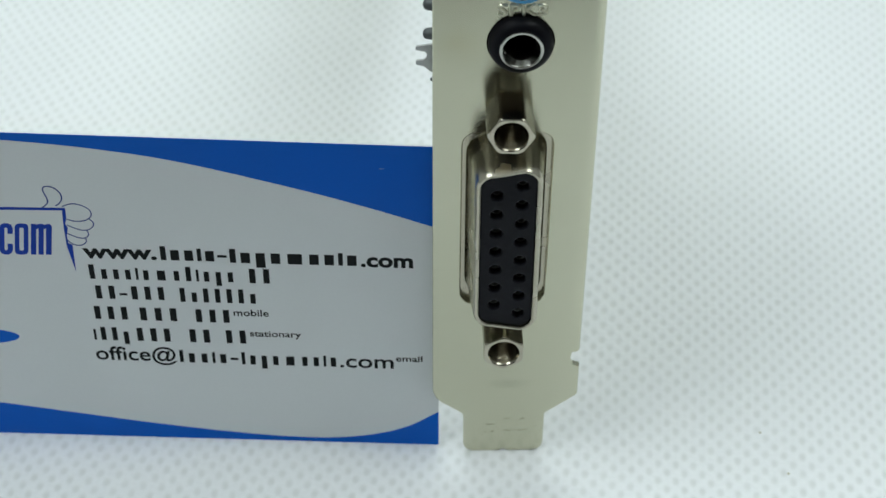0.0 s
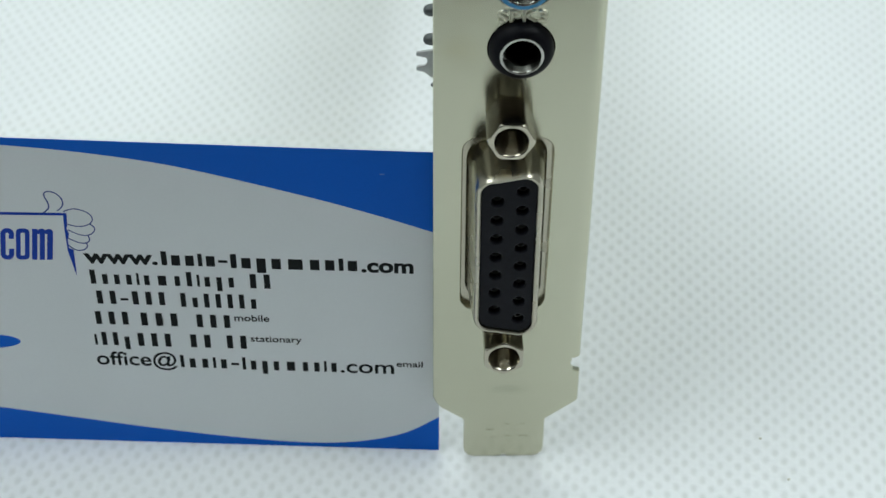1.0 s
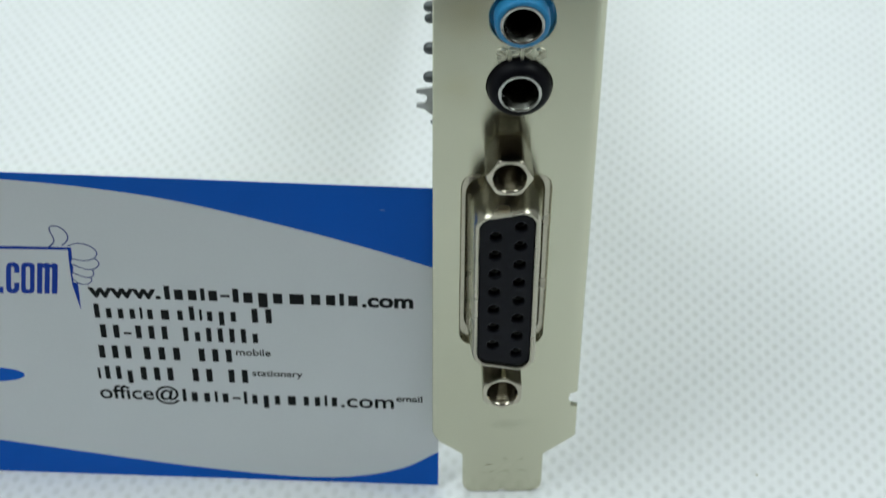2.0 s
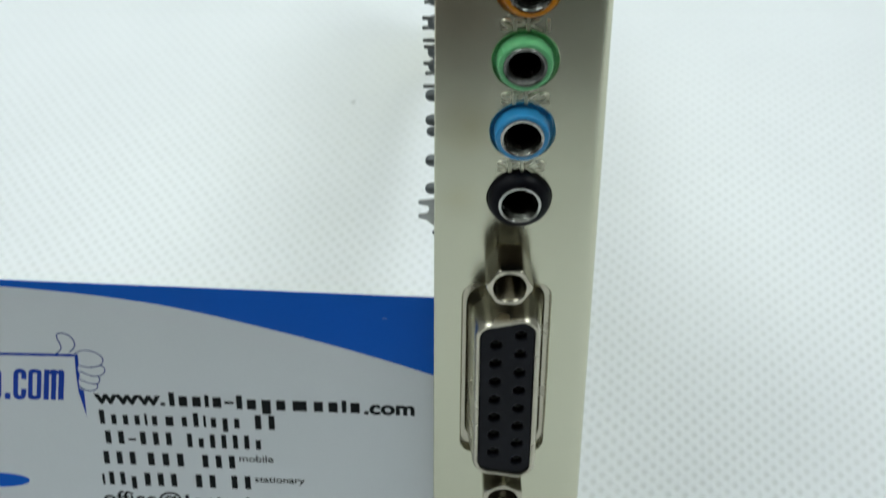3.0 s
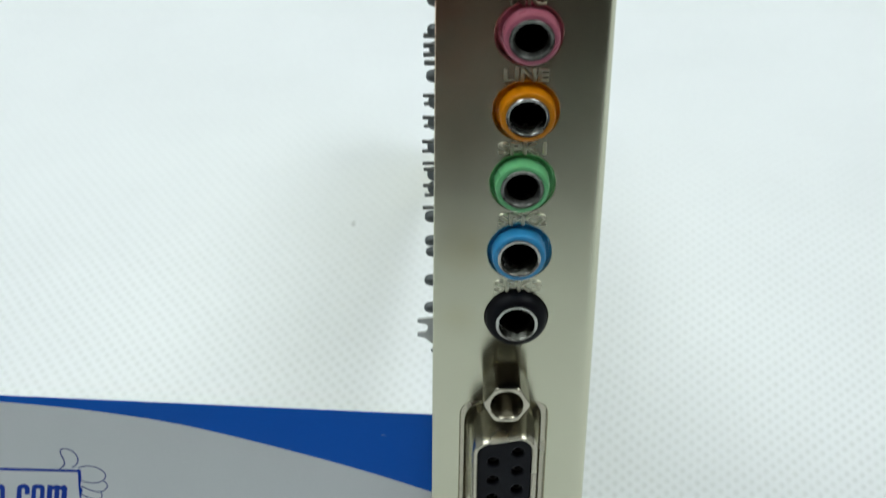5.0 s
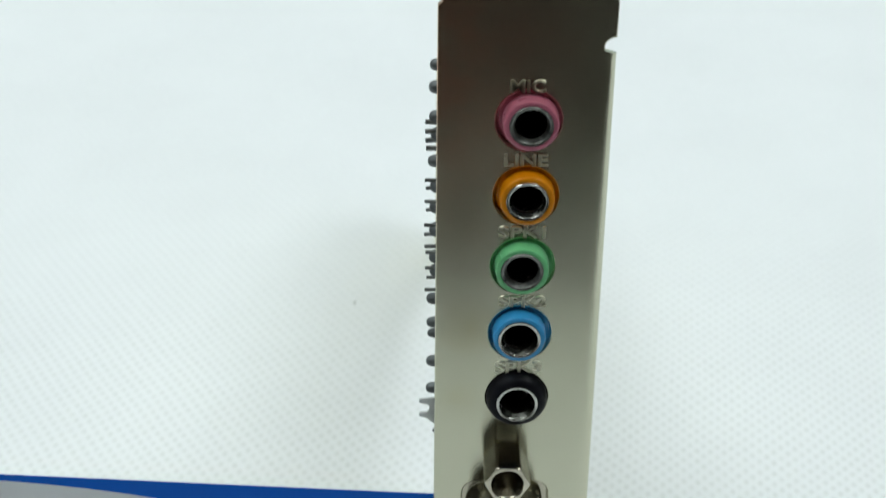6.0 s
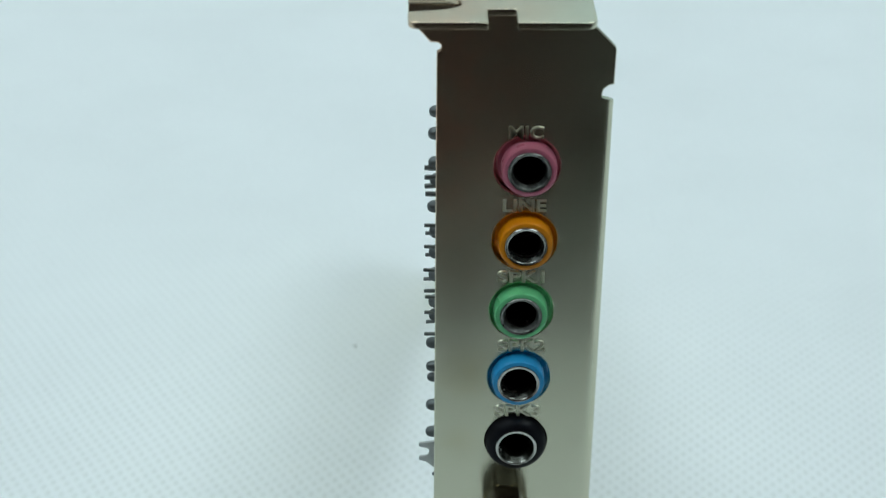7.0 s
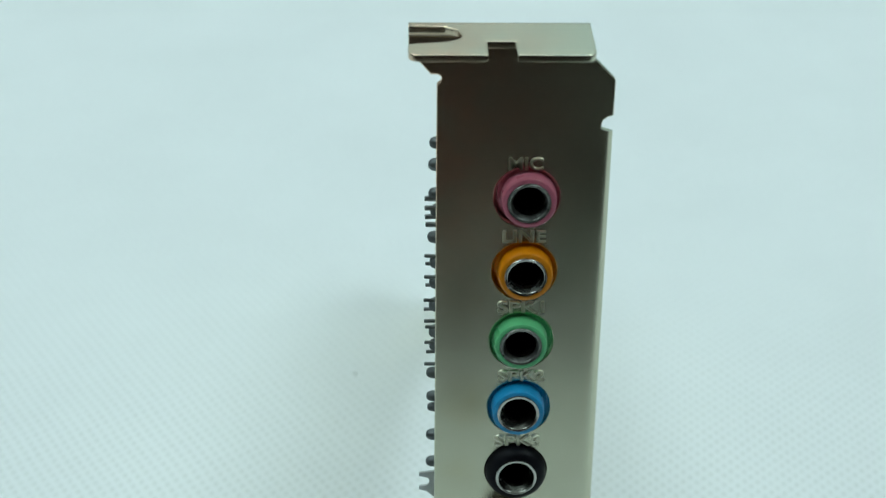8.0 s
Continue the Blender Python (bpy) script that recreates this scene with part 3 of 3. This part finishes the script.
def game_port(card):
    base = flat(rounded([(DX - 6.2, DZ - 19.2), (DX + 6.2, DZ - 19.2), (DX + 6.2, DZ + 19.2), (DX - 6.2, DZ + 19.2)], [1.5] * 4), (), 0.6, 0.1, STEEL_THICK + 0.03)
    ob = part("connector_plate", base, SHELL, card, "bright metal fifteen-way socket plate behind the bracket")
    levels = [(1.0, 0.84), (0.86, 0.74), (0.74, 0.5), (0.68, 0.0), (0.64, -0.5), (0.55, -1.4), (0.28, -4.6), (0.2, -5.3), (0.1, -5.75), (-0.08, -5.96), (-0.32, -5.98), (-0.44, -5.86), (-0.48, -5.2)]
    part("shell", loft([d_loop(g, y) for g, y in levels]), SHELL, ob, "drawn bright metal shell")
    ring = [(x, z) for x, _, z in d_loop(-0.49, 0)]
    pins = [(DX + 1.42, DZ + 2.77 * (k - 3.5)) for k in range(8)] + [(DX - 1.42, DZ + 2.77 * (k - 3)) for k in range(7)]
    part("socket_insert", flat(ring, [circle(x, z, 0.72, 20) for x, z in pins], 5.0, 0.13, -5.62), INSERT, ob, "black plastic face with fifteen round holes")
    for x, z in pins:
        part("contact", lathe([(0.4, -4.7), (0.56, -4.75), (0.6, -4.65), (0.6, -0.7), (0.4, -0.7)], 14, "y", (x, 0, z), None, True), SOLDER, ob)
    return ob


def standoff(card, z, turn):
    """Hexagonal screw post with a countersunk threaded hole, screwed home at that turn in degrees."""
    n = 72

    def hexagon(y, flats, cut=9.0):
        loop = []
        for k in range(n):
            a = 2 * math.pi * k / n
            near = (a - radians(turn) + math.pi / 6) % (math.pi / 3) - math.pi / 6
            r = min(flats / 2 / math.cos(near), cut)
            loop.append((DX - 0.05 + r * math.sin(a), y, z + r * math.cos(a)))
        return loop

    def ring(r, y):
        return [(DX - 0.05 + r * math.sin(2 * math.pi * k / n), y, z + r * math.cos(2 * math.pi * k / n)) for k in range(n)]

    loops = [ring(2.3, 0.0), ring(2.3, -0.16), hexagon(-0.2, 4.62, 2.44), hexagon(-0.36, 4.7, 2.68), hexagon(-5.0, 4.7), hexagon(-5.14, 4.7, 2.64), hexagon(-5.27, 4.66, 2.54), hexagon(-5.34, 4.54, 2.44), ring(2.02, -5.36), ring(1.92, -5.3), ring(1.72, -4.95)]
    for k in range(16):
        loops.append(ring(1.58 if k % 2 else 1.69, -4.8 + 0.2 * k))
    loops.append(ring(1.5, -0.9))
    return part("hex_standoff", loft(loops, True, True), NICKEL, card, "bright nickel hexagonal screw post", 28)


def board(card):
    """The circuit board standing behind the bracket, with its edge contacts down; its unseen outline is made up to
    shape the shadow.
    """
    ring = [(1.3, 24), (60, 20), (110, 12), (134, 4), (138, FLOOR), (152, FLOOR), (152, 38), (70, 56), (34, 62), (30, 66), (30, 106.5), (1.3, 106.5)]
    bm = flat(ring, (), 1.6, 0.05)
    bm.transform(Matrix(((0, -1, 0, BOARD_X + 1.6), (1, 0, 0, 0), (0, 0, 1, 0), (0, 0, 0, 1))))
    ob = part("circuit_board", bm, BOARD, card, "unseen circuit board behind the bracket, pale yellow-green to bounce light")
    return ob


def solder_tails(owner):
    """Soldered joints and clipped wire ends that stick out of the board past the bracket's edge."""
    def blob(y, z, reach, r):
        part("solder_joint", lathe([(r * 1.08, BOARD_X), (r * 1.05, 0.55), (r, reach + 0.95), (r * 0.92, reach + 0.5), (r * 0.72, reach + 0.2), (r * 0.4, reach + 0.04), (0.02, reach)],
                                   20, "x", (0, y, z)), SOLDER, owner, "dull grey solder joint")

    def wire(y, z, reach, r=0.24, lean=0.0):
        bm = lathe([(r, BOARD_X), (r, reach + 0.06), (r * 0.7, reach), (0.02, reach)], 10, "x")
        bm.transform(Matrix.Translation((0.9, y, z)) @ Matrix.Rotation(radians(lean), 4, "Y") @ Matrix.Translation((-0.9, 0, 0)))
        part("wire_end", bm, WIRE, owner, "clipped metal wire end")

    def cone(y, z, reach, r):
        part("solder_joint", lathe([(r * 1.12, BOARD_X), (r * 1.1, 0.35), (r * 1.0, -0.05), (r * 0.82, reach + 0.28), (r * 0.5, reach + 0.06), (0.02, reach)], 18, "x", (0, y, z)), SOLDER, owner,
             "rounded dull grey solder joint")

    for z, reach, r in ((105.1, -0.62, 0.62), (102.5, -0.72, 0.66), (99.0, -0.68, 0.64), (93.6, -0.78, 0.64), (75.95, -0.86, 0.62), (72.75, -0.84, 0.58),
                        (71.25, -0.72, 0.52), (67.4, -0.86, 0.62), (63.6, -0.88, 0.6)):
        blob(3.0, z, reach - 0.12, r * 1.14)
    for z, reach, r in ((96.9, -0.62, 0.75), (90.5, -0.66, 0.8), (87.9, -0.7, 0.8), (85.0, -0.72, 0.85), (81.5, -0.72, 0.8), (79.7, -0.66, 0.75)):
        cone(3.0, z, reach, r)
    for z, reach, lean in ((98.4, -1.22, 3), (97.35, -1.22, 0), (96.4, -1.2, -4), (95.25, -1.12, 2), (91.35, -1.22, 1), (90.4, -1.12, 0), (88.65, -1.25, 2), (87.7, -1.1, -1),
                           (85.55, -1.3, 5), (84.65, -1.28, -3), (83.0, -1.24, 0), (82.1, -1.12, 4), (80.05, -1.18, 4), (79.05, -1.0, -4), (77.3, -1.2, 0)):
        wire(2.7, z, reach, 0.29 if z > 95 else 0.22, lean)
    # the forked locking lug of the lowest socket
    fork = rounded([(BOARD_X, 58.0), (BOARD_X, 63.0), (0.2, 62.2), (-1.75, 61.9), (-1.8, 61.45), (-0.75, 61.2), (-0.55, 60.9), (-0.6, 60.35), (-0.85, 60.1), (-1.75, 60.0),
                    (-1.78, 59.5), (-0.9, 59.25), (-0.1, 58.5)], [0, 0, 0.5, 0.15, 0.15, 0.2, 0.2, 0.2, 0.2, 0.15, 0.15, 0.3, 0.3])
    part("locking_lug", flat(fork, (), 0.35, 0.08, 2.9), LUG, owner, "forked grey metal locking lug")
    blob(3.0, 57.45, -0.2, 0.35)


def sound_card():
    ob = thing("sound_card", 0, 0, 0)
    bracket(ob)
    for name, colour, z, x, _ in JACKS:
        jack(ob, name, colour, x, z, f"{name.split('_')[0]} plastic audio socket collar")
    game_port(ob)
    for z, turn in ((DZ + 16.42, 2), (DZ - 16.68, 31)):
        standoff(ob, z, turn)
    solder_tails(board(ob))
    return tagged(ob, "computer sound card with a silver bracket, upright on white cloth", "sound card")


# ---------------------------------------------------------------- the business card
def bars(x0, x1, base, high, word, fill=0.5):
    """A word that stays unreadable: a bar for each sign. x: as high as small letters, t: taller, p: hanging below, m and i: wide and narrow, -: a dash."""
    bm = bmesh.new()
    room_for = {"m": 1.55, "i": 0.5, "l": 0.65, "-": 0.7}
    step = (x1 - x0) / sum(room_for.get(c, 1) for c in word)
    x = x0
    for c in word:
        wide = step * room_for.get(c, 1)
        lo, hi = {"t": (0, 1.45), "l": (0, 1.35), "i": (0, 1.2), "p": (-0.42, 1), "-": (0.42, 0.66)}.get(c, (0, 1))
        gap = wide * (1 - fill) / 2 if c != "-" else 0.08
        box(x + gap, x + wide - gap, -0.022, -0.002, base + lo * high, base + hi * high, 0, bm)
        x += wide
    return bm


def tube(points, r, closed=False):
    """A thin printed line through points in x and z."""
    data = bpy.data.curves.new("line", "CURVE")
    data.dimensions = "3D"
    data.bevel_depth, data.bevel_resolution = r, 1
    sp = data.splines.new("NURBS")
    sp.points.add(len(points) - 1)
    for p, (x, z) in zip(sp.points, points):
        p.co = (x, 0, z, 1)
    sp.use_cyclic_u, sp.use_endpoint_u, sp.order_u = closed, True, 3
    bm = curve_mesh(data)
    bm.transform(Matrix.Translation((0, -0.01, 0)) @ Matrix.Diagonal((1, 0.15, 1, 1)))
    return bm


def smooth_curve(points, n=8):
    """Catmull-Rom through points."""
    pts = [Vector(p) for p in points]
    pts = [2 * pts[0] - pts[1], *pts, 2 * pts[-1] - pts[-2]]
    out = []
    for a, b, c, e in zip(pts, pts[1:], pts[2:], pts[3:]):
        for k in range(n):
            t = k / n
            out.append(tuple(0.5 * (2 * b + (c - a) * t + (2 * a - 5 * b + 4 * c - e) * t * t + (3 * b - a - 3 * c + e) * t ** 3)))
    return [*out, tuple(pts[-2])]


def business_card():
    ob = thing("business_card", 0.79, 1.19, FLOOR, -3.24)
    part("paper", flat([(-90, 0), (0, 0), (0, 49.98), (-90, 51.08)], (), 0.32, 0.02), CARD, ob, "white coated card stock")
    top = smooth_curve([(-90, 49.9), (-70, 50.0), (-60, 49.9), (-50.2, 49.5), (-40.0, 48.55), (-29.85, 46.85), (-16.25, 43.2), (-7.6, 40.45), (0, 37.7)])
    part("blue_band", flat([*top, (0, 49.97), (-90, 51.07)], (), 0.02, 0, -0.021), BLUE_INK, ob, "deep blue printed swoosh along the top")
    low = smooth_curve([(-90, 11.0), (-75, 8.6), (-57.25, 5.85), (-47.1, 4.25), (-36.9, 2.65), (-25.3, 1.25), (-16.7, 0.76), (-10.1, 1.35), (-4.5, 3.15), (0, 6.3)])
    part("blue_band", flat([(-90, 0.01), (0, 0.01), *reversed(low)], (), 0.02, 0, -0.021), BLUE_INK, ob, "deep blue printed swoosh along the bottom")
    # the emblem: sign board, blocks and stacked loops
    part("sign_line", flat([(-90, 38.35), (-44.2, 39.1), (-44.2, 39.48), (-90, 38.95)], (), 0.02, 0, -0.021), LOGO_INK, ob)
    part("sign_edge", flat([(-44.49, 39.49), (-44.09, 39.44), (-44.19, 37.88), (-44.41, 36.99), (-44.19, 36.31), (-44.49, 35.22), (-44.5, 33.97), (-43.99, 33.71), (-44.14, 29.39), (-44.71, 33.45), (-44.69, 36.05), (-44.6, 38.14)], (), 0.02, 0, -0.022), LOGO_INK, ob)
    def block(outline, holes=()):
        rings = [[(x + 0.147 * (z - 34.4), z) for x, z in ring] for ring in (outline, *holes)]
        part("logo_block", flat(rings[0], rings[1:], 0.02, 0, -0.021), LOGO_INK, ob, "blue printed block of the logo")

    def oval(x0, x1, z0, z1):
        return rounded([(x0, z0), (x1, z0), (x1, z1), (x0, z1)], [0.42 * (x1 - x0)] * 4, 6)

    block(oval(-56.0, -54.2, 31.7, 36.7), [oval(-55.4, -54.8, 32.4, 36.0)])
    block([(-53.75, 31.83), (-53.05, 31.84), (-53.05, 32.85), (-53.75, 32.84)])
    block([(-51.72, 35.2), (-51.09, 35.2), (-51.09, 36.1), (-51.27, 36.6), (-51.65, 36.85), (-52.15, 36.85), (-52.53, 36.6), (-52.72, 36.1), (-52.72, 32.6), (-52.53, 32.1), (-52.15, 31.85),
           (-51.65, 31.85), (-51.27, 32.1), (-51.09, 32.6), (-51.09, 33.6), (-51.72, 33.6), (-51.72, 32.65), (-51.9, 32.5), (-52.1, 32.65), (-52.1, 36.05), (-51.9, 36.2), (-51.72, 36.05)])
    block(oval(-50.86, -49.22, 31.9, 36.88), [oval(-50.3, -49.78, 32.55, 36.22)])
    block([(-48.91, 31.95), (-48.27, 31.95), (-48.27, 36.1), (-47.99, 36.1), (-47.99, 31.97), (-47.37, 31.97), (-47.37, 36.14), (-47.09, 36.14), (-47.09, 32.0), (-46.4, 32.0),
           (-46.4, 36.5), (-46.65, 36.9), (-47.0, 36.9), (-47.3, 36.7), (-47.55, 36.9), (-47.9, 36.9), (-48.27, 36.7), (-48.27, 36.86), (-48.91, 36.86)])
    part("logo_block", flat([(-57.2 + 4.4 * math.cos(a) * 1.0, 17.9 + 1.25 * math.sin(a) + 0.12 * math.cos(a)) for a in (2 * math.pi * k / 40 for k in range(40))], (), 0.02, 0, -0.021),
         BLUE_INK, ob, "blue printed oval")
    part("emblem_loop", tube([(-46.85, 39.42), (-46.08, 40.0), (-46.0, 40.85), (-46.4, 41.9), (-46.35, 42.6), (-45.65, 42.8), (-44.85, 42.45), (-44.3, 41.6), (-44.3, 40.75), (-44.82, 39.99), (-45.18, 39.8)], 0.095), LINE_INK, ob)
    fingers = [
        [(-44.45, 39.7), (-43.75, 40.05), (-43.0, 40.22), (-41.85, 39.85), (-41.2, 39.25), (-41.05, 38.5), (-41.6, 37.75), (-42.55, 37.42), (-43.49, 37.45), (-44.32, 37.82)],
        [(-41.55, 37.91), (-41.0, 37.45), (-41.05, 36.8), (-41.65, 36.15), (-42.39, 36.0), (-43.31, 36.25), (-44.25, 36.85)],
        [(-41.99, 36.08), (-41.72, 35.5), (-42.15, 34.85), (-42.82, 34.76), (-43.67, 35.05), (-44.49, 35.59)],
        [(-42.33, 34.95), (-42.12, 34.4), (-42.6, 33.75), (-43.45, 33.6), (-44.04, 33.85), (-44.57, 34.51)],
    ]
    for line in fingers:
        part("emblem_loop", tube(line, 0.085), LINE_INK, ob)
    # writing
    part("print", letters("www.", -42.95, -34.0, 31.7, 1.6, -0.021, 0.02, 0.035), BLACK_INK, ob)
    part("print", bars(-33.75, -26.75, 31.6, 1.65, "lxxix", 0.62), BLACK_INK, ob)
    part("print", bars(-26.75, -25.45, 31.55, 1.65, "-"), BLACK_INK, ob)
    part("print", bars(-25.4, -9.55, 31.45, 1.65, "lxpxmxxix", 0.62), BLACK_INK, ob)
    part("print", letters(".com", -9.4, -3.1, 31.4, 1.6, -0.021, 0.02, 0.035), BLACK_INK, ob)
    for x0, x1, base, high, word in ((-42.95, -24.6, 28.25, 1.6, "txxxixmxtixpx"), (-23.5, -20.1, 28.2, 1.6, "tt"), (-42.6, -33.3, 24.95, 1.5, "tt-ttt"), (-32.2, -22.1, 24.75, 1.6, "txttttx"),
                                     (-43.2, -38.2, 21.45, 1.5, "ttt"), (-37.6, -32.0, 21.4, 1.5, "ttt"), (-30.6, -25.5, 21.35, 1.5, "ttt"), (-43.5, -38.5, 17.8, 1.55, "ittp"),
                                     (-38.3, -33.2, 17.8, 1.55, "ttt"), (-31.7, -28.2, 17.8, 1.55, "tt"), (-27.1, -23.7, 17.8, 1.55, "tt")):
        part("print", bars(x0, x1, base, high, word, 0.44), BLACK_INK, ob)
    part("print", letters("mobile", -25.4, -21.05, 22.6, 0.75, -0.021, 0.02, 0.012), BLACK_INK, ob)
    part("print", letters("stationary", -23.6, -17.2, 19.1, 0.7, -0.021, 0.02, 0.012), BLACK_INK, ob)
    part("print", letters("office@", -43.5, -33.2, 14.3, 1.6, -0.021, 0.02, 0.012), BLACK_INK, ob)
    part("print", bars(-33.1, -26.5, 14.2, 1.6, "lxxix", 0.46), BLACK_INK, ob)
    part("print", bars(-26.45, -25.3, 14.15, 1.6, "-"), BLACK_INK, ob)
    part("print", bars(-25.2, -12.6, 14.1, 1.6, "lxpxmxxix", 0.46), BLACK_INK, ob)
    part("print", letters(".com", -12.5, -5.7, 14.05, 1.6, -0.021, 0.02, 0.012), BLACK_INK, ob)
    part("print", letters("email", -5.4, -2.05, 15.35, 0.7, -0.021, 0.02, 0.015), BLACK_INK, ob)
    part("scuff", flat([(-7.0, 46.6), (-6.8, 46.5), (-6.35, 46.55), (-6.3, 46.64), (-6.7, 46.7)], (), 0.012, 0, -0.03), SCUFF, ob, "tiny pale scuff in the blue print")
    return tagged(ob, "white business card with blue swooshes, standing upright beside the bracket", "business card")


def speck(x, y, r, colour, words):
    """A crumb of dirt lying on the cloth."""
    bm = bmesh.new()
    bmesh.ops.create_icosphere(bm, subdivisions=2, radius=r)
    for v in bm.verts:
        v.co *= 1 + 0.35 * noise.noise(v.co * 3 / r + Vector((x, y, 0)))
    bm.transform(Matrix.Translation((x, y, FLOOR + 0.5 * r)) @ Matrix.Diagonal((1, 0.8, 0.6, 1)))
    return tagged(part("lint_speck", bm, colour), words, "speck", "specks on the cloth")


room()
desk()
cloth()
speck(-14.1, 124.9, 0.27, DIRT, "tiny dark speck of dirt on the white cloth")
for x, y in ((43.5, 2.4), (46.1, -4.8)):
    speck(x, y, 0.2, LINT, "tiny pale fleck of lint on the white cloth")
sound_card()
business_card()
